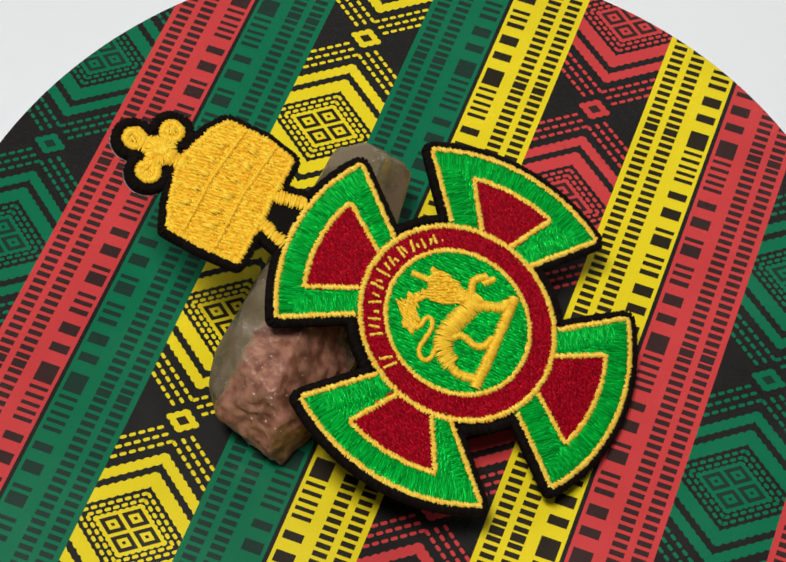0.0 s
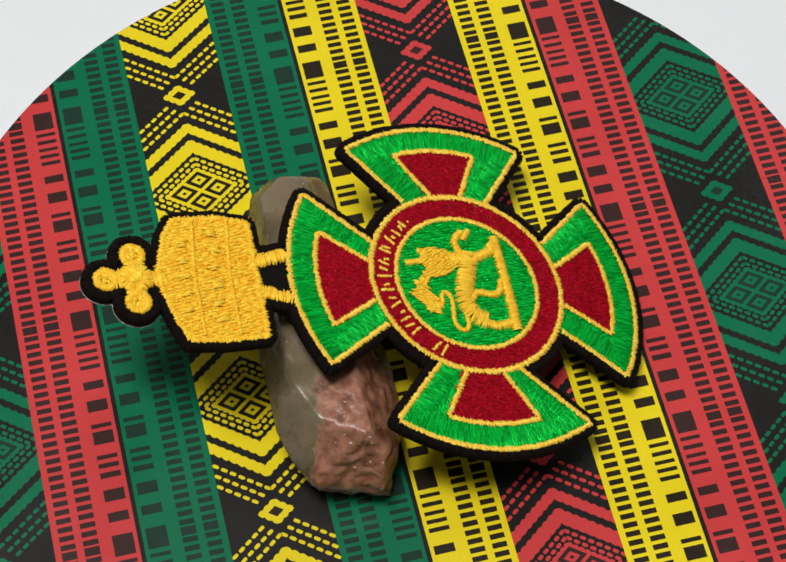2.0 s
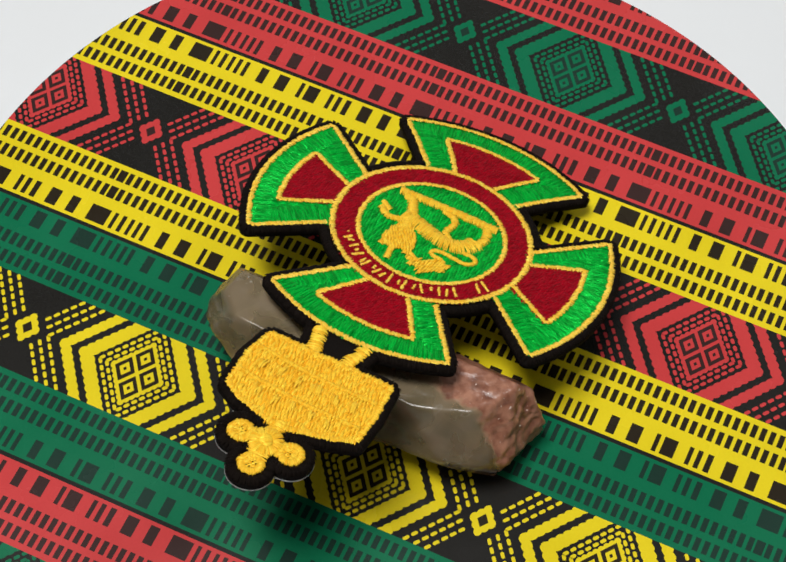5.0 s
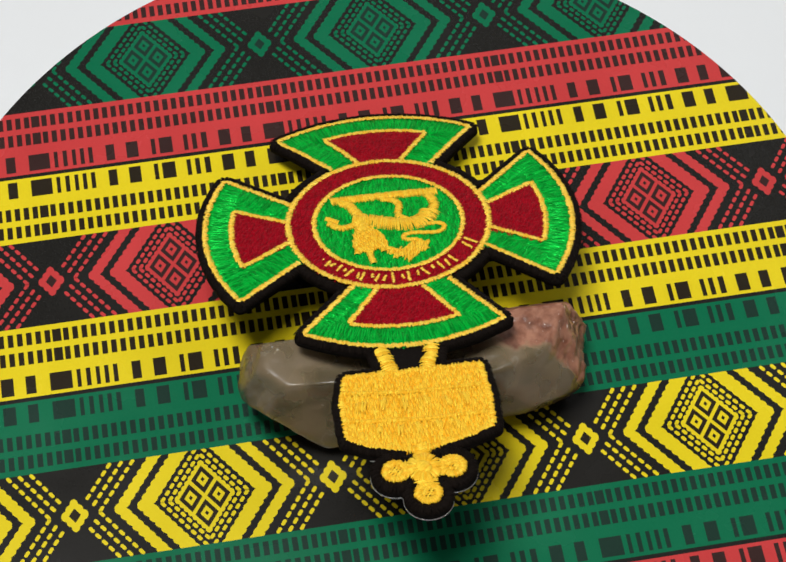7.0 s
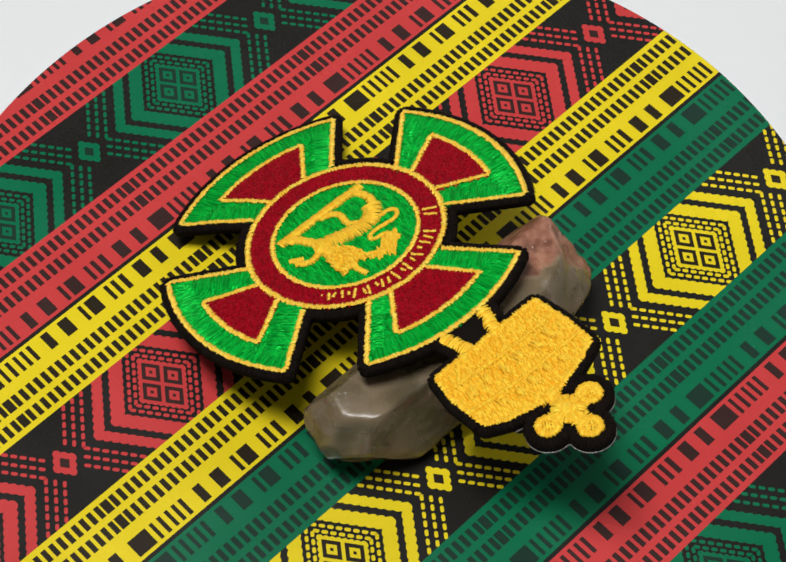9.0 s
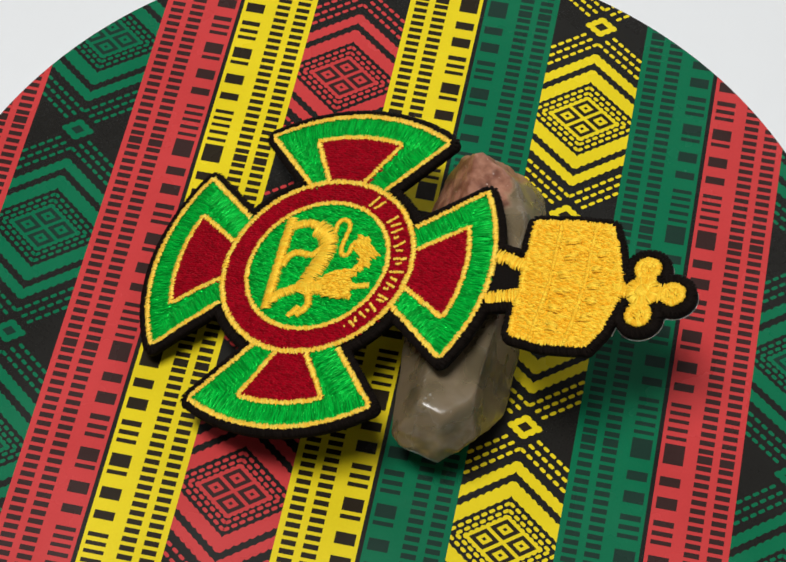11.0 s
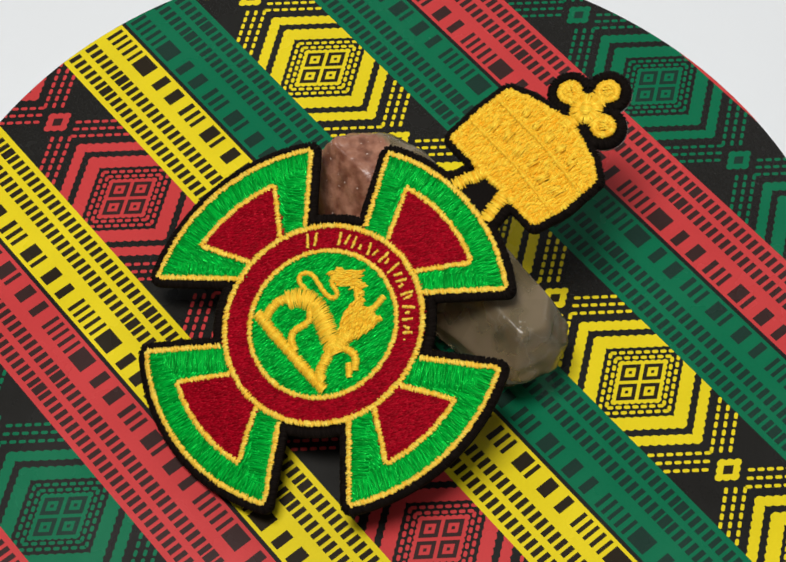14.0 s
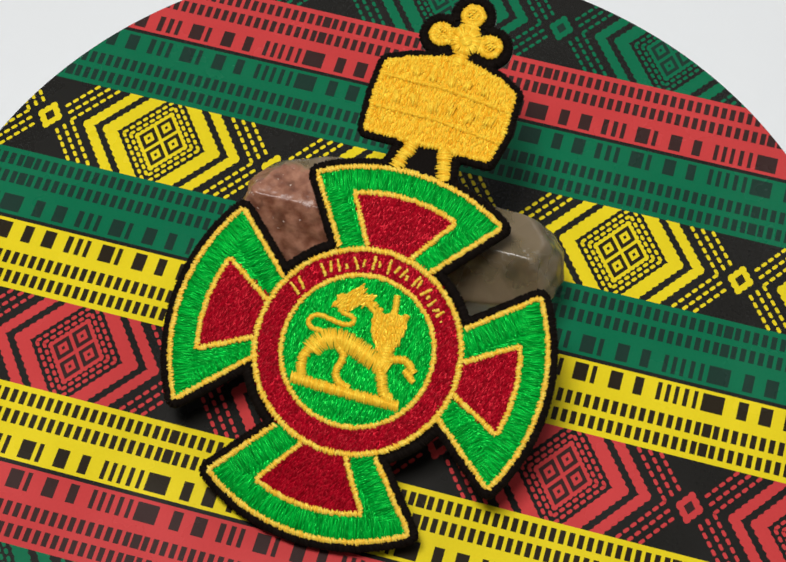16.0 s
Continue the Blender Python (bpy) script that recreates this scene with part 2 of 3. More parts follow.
def stone_material():
    """Clear to milky smoky quartz with dark green inclusions; a rough brownish-pink crust over one end."""
    m, nodes, links, bsdf = material("smoky_quartz_with_pink_feldspar")
    coord = nodes.new("ShaderNodeTexCoord").outputs["Object"]

    def along(way):
        dot = nodes.new("ShaderNodeVectorMath")
        dot.operation = "DOT_PRODUCT"
        links.new(coord, dot.inputs[0])
        dot.inputs[1].default_value = way
        return dot.outputs["Value"]

    def maths(kind, a, b):
        node = nodes.new("ShaderNodeMath")
        node.operation = kind
        for socket, value in zip(node.inputs, (a, b)):
            if isinstance(value, (int, float)):
                socket.default_value = value
            else:
                links.new(value, socket)
        return node.outputs[0]

    wob = ramp(nodes, links, noise_node(nodes, links, 160, 4, coord), 0, 1, -0.004, 0.004)
    crust = ramp(nodes, links, maths("ADD", along((0.58, -0.81, 0.10)), wob), PINK_AT, PINK_AT + 0.0014)
    edge = ramp(nodes, links, maths("ADD", along((-1.0, 0.0, 0.0)), wob), 0.0105, 0.0125)
    pink = maths("MULTIPLY", crust, edge)
    cloud = noise_node(nodes, links, 70, 3, coord)
    fleck = noise_node(nodes, links, 430, 5, coord)
    milk = ramp(nodes, links, cloud, 0.40, 0.60)
    dark = ramp(nodes, links, noise_node(nodes, links, 95, 1, coord), 0.60, 0.68, 0.0, 0.5)
    smoky = mixed(nodes, links, milk, (0.52, 0.41, 0.22), (0.40, 0.30, 0.185))
    cells = nodes.new("ShaderNodeTexVoronoi")         # cleavage planes inside, their differing catch of light painted as a random darker colour
    cells.inputs["Scale"].default_value = 120
    links.new(coord, cells.inputs["Vector"])
    grey = nodes.new("ShaderNodeSeparateColor")
    links.new(cells.outputs["Color"], grey.inputs[0])
    smoky = mixed(nodes, links, ramp(nodes, links, grey.outputs[0], 0, 1, 0.0, 0.45), smoky, (0.24, 0.18, 0.09))
    smoky = mixed(nodes, links, dark, smoky, (0.12, 0.13, 0.07))
    vein = maths("ABSOLUTE", ramp(nodes, links, noise_node(nodes, links, 60, 5, coord), 0.3, 0.7, -1.0, 1.0), 0.0)
    smoky = mixed(nodes, links, ramp(nodes, links, vein, 0.0, 0.035, 0.22, 0.0), smoky, (0.85, 0.82, 0.74))
    # pale flecks: small white pits, and glints painted into the colour
    pit_glints = ramp(nodes, links, noise_node(nodes, links, 520, 1, coord), 0.735, 0.765, 0.0, 0.7)
    smoky = mixed(nodes, links, pit_glints, smoky, (0.88, 0.86, 0.80))
    rosy = mixed(nodes, links, ramp(nodes, links, fleck, 0.35, 0.65), (0.20, 0.070, 0.038), (0.42, 0.195, 0.120))
    rosy = mixed(nodes, links, ramp(nodes, links, noise_node(nodes, links, 190, 2, coord), 0.58, 0.66, 0.0, 0.6), rosy, (0.10, 0.035, 0.018))
    # tiny glints on the crust, painted as pale base colour
    painted_glints = ramp(nodes, links, noise_node(nodes, links, 1100, 1, coord), 0.73, 0.77)
    rosy = mixed(nodes, links, painted_glints, rosy, (0.80, 0.68, 0.60))
    links.new(mixed(nodes, links, pink, smoky, rosy), bsdf.inputs["Base Color"])
    clear = ramp(nodes, links, milk, 0, 1, 0.82, 0.52)
    links.new(maths("MULTIPLY", clear, ramp(nodes, links, pink, 0, 1, 1.0, 0.05)), bsdf.inputs["Transmission Weight"])
    polish = mixed(nodes, links, milk, (0.20,) * 3, (0.32,) * 3)
    links.new(mixed(nodes, links, pink, polish, (0.34,) * 3), bsdf.inputs["Roughness"])
    bsdf.inputs["IOR"].default_value = 1.50
    chips = mixed(nodes, links, 0.45, cloud, noise_node(nodes, links, 260, 3, coord))
    bumped(nodes, links, bsdf, mixed(nodes, links, pink, chips, fleck), 0.42, 0.0009)
    return m


def stone():
    """A tumbled crystal: an egg cut by flat faces, with one pitted end."""
    ob = tagged(new("crystal_stone"), "smoky translucent quartz stone with a rough pinkish-brown end", "stone")
    bm = bmesh.new()
    bmesh.ops.create_icosphere(bm, subdivisions=6, radius=1.0)
    # flat faces: outward way and distance from the middle
    smoky = [((-0.77, 0.57, 0.30), 12.5), ((-0.16, 0.83, 0.53), 28.3), ((0.66, 0.59, 0.47), 33.1), ((0.97, -0.26, -0.03), 17.4), ((-0.22, 0.96, 0.15), 30.5), ((0.75, -0.46, 0.48), 8.4),
             ((-0.27, 0.89, -0.37), 23.9), ((-0.79, 0.44, -0.43), 12.7), ((0.76, 0.63, -0.17), 34.9), ((-0.65, 0.76, 0.06), 20.0), ((0.89, -0.41, -0.21), 10.5), ((0.25, 0.97, 0.0), 35.8),
             ((0.85, 0.36, -0.40), 28.2), ((-0.08, 0.96, -0.25), 30.2), ((0.64, 0.63, -0.44), 31.2)]
    pink = [((-1.0, -0.05, -0.03), 25.0), ((-0.72, -0.62, -0.32), 31.0), ((-0.90, 0.26, -0.35), 16.9), ((0.37, -0.93, 0.08), 23.4), ((0.60, -0.80, -0.10), 17.6), ((0.70, -0.67, 0.26), 14.4), ((0.10, -0.89, 0.44), 27.5),
            ((-0.69, -0.72, 0.09), 32.5), ((-0.61, -0.69, 0.39), 30.5), ((-0.78, -0.33, 0.54), 26.0), ((-0.81, 0.18, 0.55), 18.4)]
    mid = Vector((-14.5, 4.0, 9.0))
    under = (PN, PN.dot(PC - mid) - 2.25)
    turn = Matrix.Rotation(math.atan2(0.851, 0.5245) - math.pi / 2, 3, "Z")
    planes = [(Vector(n).normalized(), d + 0.5) for n, d in smoky + pink] + [(Vector(n).normalized(), d) for n, d in [under, ((0, 0, 1), 13.0), ((0, 0, -1), 9.0)]]
    for v in bm.verts:
        p = turn @ Vector((v.co.x * 27, v.co.y * 47, v.co.z * 19))
        for k in range(6):
            for n, d in planes:
                over = p.dot(n) - d
                if over > 0:
                    p -= n * over
        v.co = p
    for k in range(3):
        bmesh.ops.smooth_vert(bm, verts=bm.verts, factor=0.5, use_axis_x=True, use_axis_y=True, use_axis_z=True)
    for v in bm.verts:
        p = v.co.copy()
        rough = min(1, max(0, (p.x * 0.45 - p.y * 0.89 - 6) / 4))
        p += p.normalized() * (noise.noise(p * 0.16) * 0.6 + noise.noise(p * 0.37) * 0.3 + noise.noise(p * 0.85) * 0.14 + (noise.noise(p * 0.4) * 0.8 + noise.noise(p * 1.1) * 0.35) * rough)
        over = p.dot(under[0]) - under[1]
        if over > 0:
            p -= under[0] * over
        p.z = max(p.z, -8.95)
        v.co = (p + mid) * MM
    part("crystal_body", bm, STONE, ob)
    return ob


STONE = stone_material()
CRYSTAL = stone()

# ---------- embroidered patch ----------
FLOOR = 1.95          # lowest height of the cloth's face: the lower arm bends flat on the board


def placed(x, y, h):
    """From the patch's own plane, in millimetres, to the turntable's space."""
    h -= 0.09 * max(0.0, y - 36) + 0.07 * max(0.0, -25 - y)      # the cloth droops past the stone
    q = PC + PX * x + PY * y
    low = q.z - FLOOR
    q.z = FLOOR + 0.5 * (low + math.sqrt(low * low + 0.6))
    return (q + PN * h) * MM


def polar(r, degrees):
    a = radians(degrees)
    return (r * math.sin(a), r * math.cos(a))


def arc(r, a0, a1, n=24):
    return [polar(r, a) for a in np.linspace(a0, a1, n)]


# the four arms, clockwise from the crown: tip angles, ends on the ring, and the same of the crimson insets
TIPS = ((-31.5, 31.0), (-34.3, 28.5), (-34.5, 33.0), (-32.7, 33.0))
ROOTS = ((-10.4, 8.5), (-10.8, 7.5), (-10.4, 10.8), (-7.0, 9.7))
INSETS = ((-20.0, 18.8), (-19.5, 13.2), (-20.3, 19.5), (-17.0, 18.0))
STEMS = ((-5.0, 4.2), (-4.3, 2.4), (-4.7, 4.5), (-3.8, 4.3))
RIM = 38.2
ARMS = [arc(RIM, *TIPS[q]) + [(ROOTS[q][1], 19.0), (ROOTS[q][0], 19.0)] for q in range(4)]
CROWN = [(-13.6, 44.5), (-14.4, 52.0), (-14.4, 59.7), (-9.4, 61.9), (-2.6, 64.0), (2.2, 64.2), (8.9, 62.7), (13.1, 60.5), (13.6, 52.0), (12.4, 45.4)]
LOBES = ((-0.3, 69.0, 3.2), (-0.5, 74.7, 2.8), (-5.6, 68.9, 2.8), (5.0, 69.1, 2.8))


def poly_distance(px, py, poly):
    """Signed distance to a polygon, on arrays; negative inside."""
    best, inside = np.full(px.shape, 1e9), np.zeros(px.shape, bool)
    for i in range(len(poly)):
        (ax, ay), (bx, by) = poly[i - 1], poly[i]
        ex, ey = bx - ax, by - ay
        t = np.clip(((px - ax) * ex + (py - ay) * ey) / (ex * ex + ey * ey + 1e-12), 0, 1)
        best = np.minimum(best, np.hypot(px - ax - t * ex, py - ay - t * ey))
        cross = ((ay > py) != (by > py)) & (px < (bx - ax) * (py - ay) / (by - ay + 1e-12) + ax)
        inside ^= cross
    return np.where(inside, -best, best)


def cloth_distance(px, py):
    d = np.hypot(px, py) - 21.6
    for q in range(4):
        c, s = math.cos(q * math.pi / 2), math.sin(q * math.pi / 2)
        d = np.minimum(d, poly_distance(px * c - py * s, px * s + py * c, ARMS[q]))
    d = np.minimum(d, poly_distance(px, py, CROWN))
    d = np.minimum(d, poly_distance(px, py, [(-6.5, 37), (6.5, 37), (4.6, 46), (-4.6, 46)]))
    d = np.minimum(d, poly_distance(px, py, [(-1.8, 63), (1.8, 63), (1.8, 67), (-1.8, 67)]))
    for x, y, r in LOBES:
        d = np.minimum(d, np.hypot(px - x, py - y) - r)
    return d


def cloth_outline(level, step=0.5, above=-99.0):
    """Vertices and cells of the region within level of the stitched shape, by marching over a fine grid."""
    xs, ys = np.arange(-44, 44.01, step), np.arange(-44, 82.01, step)
    gx, gy = np.meshgrid(xs, ys, indexing="ij")
    d = cloth_distance(gx, gy) - level
    verts, index, faces = [], {}, []

    def vertex(key, x, y):
        if key not in index:
            index[key] = len(verts)
            verts.append((x, y))
        return index[key]

    for i in range(len(xs) - 1):
        for j in range(len(ys) - 1):
            ring = ((i, j), (i + 1, j), (i + 1, j + 1), (i, j + 1))
            val = [d[a] for a in ring]
            if min(val) > 0 or ys[j] < above:
                continue
            f = []
            for k in range(4):
                a, b, va, vb = ring[k], ring[(k + 1) % 4], val[k], val[(k + 1) % 4]
                if va <= 0:
                    f.append(vertex(a, xs[a[0]], ys[a[1]]))
                if (va <= 0) != (vb <= 0):
                    t = min(0.97, max(0.03, va / (va - vb)))
                    f.append(vertex((min(a, b), max(a, b)), xs[a[0]] + (xs[b[0]] - xs[a[0]]) * t, ys[a[1]] + (ys[b[1]] - ys[a[1]]) * t))
            if len(f) > 2:
                faces.append(f)
    return verts, faces


def slab(name, level, top, thick, round_off, mat, parent, label, above=-99.0):
    """A sheet of cloth with rounded edges."""
    verts, faces = cloth_outline(level, above=above)
    arr = np.array(verts)
    d = level - cloth_distance(arr[:, 0], arr[:, 1])
    k = np.clip(1 - d / round_off, 0, 1)
    h = top - round_off * 0.7 * (1 - np.sqrt(np.clip(1 - k * k, 0, 1)))
    edges = {}
    for f in faces:
        for i in range(len(f)):
            edges[(f[i - 1], f[i])] = edges.get((f[i - 1], f[i]), 0) + 1
    rim = [e for e in edges if (e[1], e[0]) not in edges]
    pts = [placed(x, y, z) for (x, y), z in zip(verts, h)] + [placed(x, y, top - thick) for x, y in verts]
    n = len(verts)
    allf = faces + [[i + n for i in f[::-1]] for f in faces] + [(b, a, a + n, b + n) for a, b in rim]
    me = bpy.data.meshes.new(name)
    me.from_pydata(pts, [], allf)
    ob = mesh_part(name, me, mat, parent, label)
    return ob, [(verts[a], verts[b]) for a, b in rim]


class Thread:
    """A bundle of single stitches, each a low arched strand from one point to another."""

    def __init__(self, seed):
        self.rng = random.Random(seed)
        self.verts, self.faces = [], []

    def stitch(self, p, q, w, z, rise, depth=0.15, tip=0.4, end=-0.15):
        px, py = p
        dx, dy = q[0] - px, q[1] - py
        ln = math.hypot(dx, dy)
        if ln < 0.05:
            return
        nx, ny = -dy / ln * w / 2, dx / ln * w / 2
        base = len(self.verts)
        lift = self.rng.uniform(-0.05, 0.06)
        bow = self.rng.uniform(-0.25, 0.25)
        for t, wide, up in ((0.0, tip, end), (0.14, 0.88, max(end, 0.62)), (0.5, 1.0, 1.0), (0.86, 0.88, max(end, 0.62)), (1.0, tip, end)):
            k = bow * (1 - abs(2 * t - 1))
            x, y = px + dx * t + nx * k, py + dy * t + ny * k
            top = z + (rise + lift) * up
            for s, drop in ((-1.0, depth), (-0.45, 0.02), (0.45, 0.02), (1.0, depth)):
                self.verts.append(placed(x + nx * s * wide, y + ny * s * wide, top - drop))
        for i in range(4):
            for j in range(3):
                a = base + i * 4 + j
                self.faces.append((a, a + 4, a + 5, a + 1))

    def line(self, path, width, pitch, z, rise, jitter=0.25, lean=0.0, closed=False, over=1.5, depth=0.15, tip=0.4, end=-0.15, halves=False):
        """Satin stitches across a path."""
        pts = list(path) + ([path[0]] if closed else [])
        left = 0.0
        for (ax, ay), (bx, by) in zip(pts, pts[1:]):
            ln = math.hypot(bx - ax, by - ay)
            if ln < 1e-6:
                continue
            ex, ey = (bx - ax) / ln, (by - ay) / ln
            t = left
            while t < ln:
                r = self.rng
                a, b = width * (0.5 + r.uniform(-jitter, jitter) * 0.5), width * (0.5 + r.uniform(-jitter, jitter) * 0.5)
                k = lean + r.uniform(-0.12, 0.12)
                x, y = ax + ex * t, ay + ey * t
                p, q = (x - ey * a - ex * a * k, y + ex * a - ey * a * k), (x + ey * b + ex * b * k, y - ex * b + ey * b * k)
                if halves and r.random() < 0.6:     # a long stitch is caught down once on its way
                    f = r.uniform(0.3, 0.7)
                    m0, m1 = f + 0.04, f - 0.04
                    self.stitch(p, (p[0] + (q[0] - p[0]) * m0, p[1] + (q[1] - p[1]) * m0), pitch * over, z, rise, depth, tip)
                    self.stitch((p[0] + (q[0] - p[0]) * m1, p[1] + (q[1] - p[1]) * m1), q, pitch * over, z, rise, depth, tip)
                else:
                    self.stitch(p, q, pitch * over, z, rise, depth, tip, end)
                t += pitch * r.uniform(0.85, 1.15)
            left = t - ln

    def fill(self, inside, box, angle, length, pitch, z, rise, wander=0.3, depth=0.15):
        """Short stitches in staggered rows over a region."""
        c, s = math.cos(angle), math.sin(angle)
        x0, y0, x1, y1 = box
        cx, cy, rad = (x0 + x1) / 2, (y0 + y1) / 2, math.hypot(x1 - x0, y1 - y0) / 2
        r = self.rng
        v, row = -rad, 0
        while v < rad:
            u = -rad + (row * 0.37 % 1) * length
            while u < rad:
                a, b = u + r.uniform(-wander, wander), u + length + r.uniform(-wander, wander)
                vv = v + r.uniform(-0.08, 0.08)
                p = (cx + a * c - vv * s, cy + a * s + vv * c)
                q = (cx + b * c - vv * s, cy + b * s + vv * c)
                if inside((p[0] + q[0]) / 2, (p[1] + q[1]) / 2):
                    self.stitch(p, q, pitch * 1.75, z, rise, depth)
                u += length
            v += pitch
            row += 1

    def sheet(self, poly, centre, z):
        """A flat underlay below the stitches."""
        base, n = len(self.verts), len(poly)
        for k in range(4):
            t = (k + 1) / 4
            self.verts += [placed(centre[0] + (x - centre[0]) * t, centre[1] + (y - centre[1]) * t, z) for x, y in poly]
        self.verts.append(placed(*centre, z))
        for i in range(n):
            j = (i + 1) % n
            self.faces.append((base + j, base + i, base + 4 * n))
            for k in range(3):
                a = base + k * n
                self.faces.append((a + i, a + j, a + n + j, a + n + i))

    def put(self, name, mat, parent, label=""):
        me = bpy.data.meshes.new(name)
        me.from_pydata(self.verts, [], self.faces)
        return mesh_part(name, me, mat, parent, label)


def turned(pts, q):
    c, s = math.cos(-q * math.pi / 2), math.sin(-q * math.pi / 2)
    return [(x * c - y * s, x * s + y * c) for x, y in pts]


def softened(path):
    """A path with its corners cut twice."""
    for k in range(2):
        cut = [path[0]]
        for a, b in zip(path, path[1:]):
            cut += [(a[0] * 0.75 + b[0] * 0.25, a[1] * 0.75 + b[1] * 0.25), (a[0] * 0.25 + b[0] * 0.75, a[1] * 0.25 + b[1] * 0.75)]
        path = cut + [path[-1]]
    return path


# strokes of the lion emblem: width and path
LION_BODY = [
    (3.9, [(-9.0, -2.6), (-7.2, 0.5), (-3.2, 1.5), (2.6, -0.5), (7.2, -1.7)]),
    (1.9, [(-9.0, -1.9), (-10.4, -5.0), (-9.0, -8.4)]),
    (1.5, [(-4.2, 0.0), (-1.8, -2.0), (-3.0, -5.1), (-1.9, -7.2), (1.0, -7.8)]),
    (2.1, [(5.2, -1.6), (6.8, -4.3), (8.2, -7.4), (10.0, -7.2)]),
    (1.6, [(7.0, 0.2), (9.7, 1.4), (11.6, 0.0), (12.5, -1.0)]),
    (1.3, [(10.4, -0.9), (12.9, -2.6)]),
    (3.2, [(5.4, 3.0), (5.9, -1.2)]),
    (2.1, [(-10.9, -9.1), (-4.1, -9.0), (11.6, -8.1)]),
]
LION_TAIL = [
    (1.0, [(-7.9, 1.6), (-11.0, 1.6), (-11.6, 3.3), (-10.0, 4.7), (-7.7, 4.5), (-4.6, 4.1), (-2.5, 4.8), (-2.7, 6.4), (-5.6, 6.3), (-6.4, 7.8)]),
    (1.0, [(-1.4, 9.8), (1.4, 8.2)]),
    (1.3, [(4.9, 8.6), (4.1, 13.1)]),
    (1.2, [(2.0, 7.4), (1.7, 9.6)]),
    (1.3, [(6.9, 7.9), (7.3, 10.0)]),
]
MANE = [(1.0, 9.0), (2.6, 8.4), (4.4, 9.6), (7.2, 9.3), (8.1, 7.4), (7.4, 3.8), (6.4, 0.6), (4.2, 0.9), (2.2, 3.4), (0.9, 6.4)]
FLAG = [(-8.0, 7.5), (-6.9, 8.7), (-7.7, 9.5), (-5.2, 10.6), (-4.6, 11.7), (-3.0, 13.3), (-2.5, 11.2), (0.2, 12.0), (-0.3, 10.6), (1.0, 9.6), (-0.9, 9.3), (-2.4, 9.0), (-3.9, 7.3), (-5.6, 7.0)]


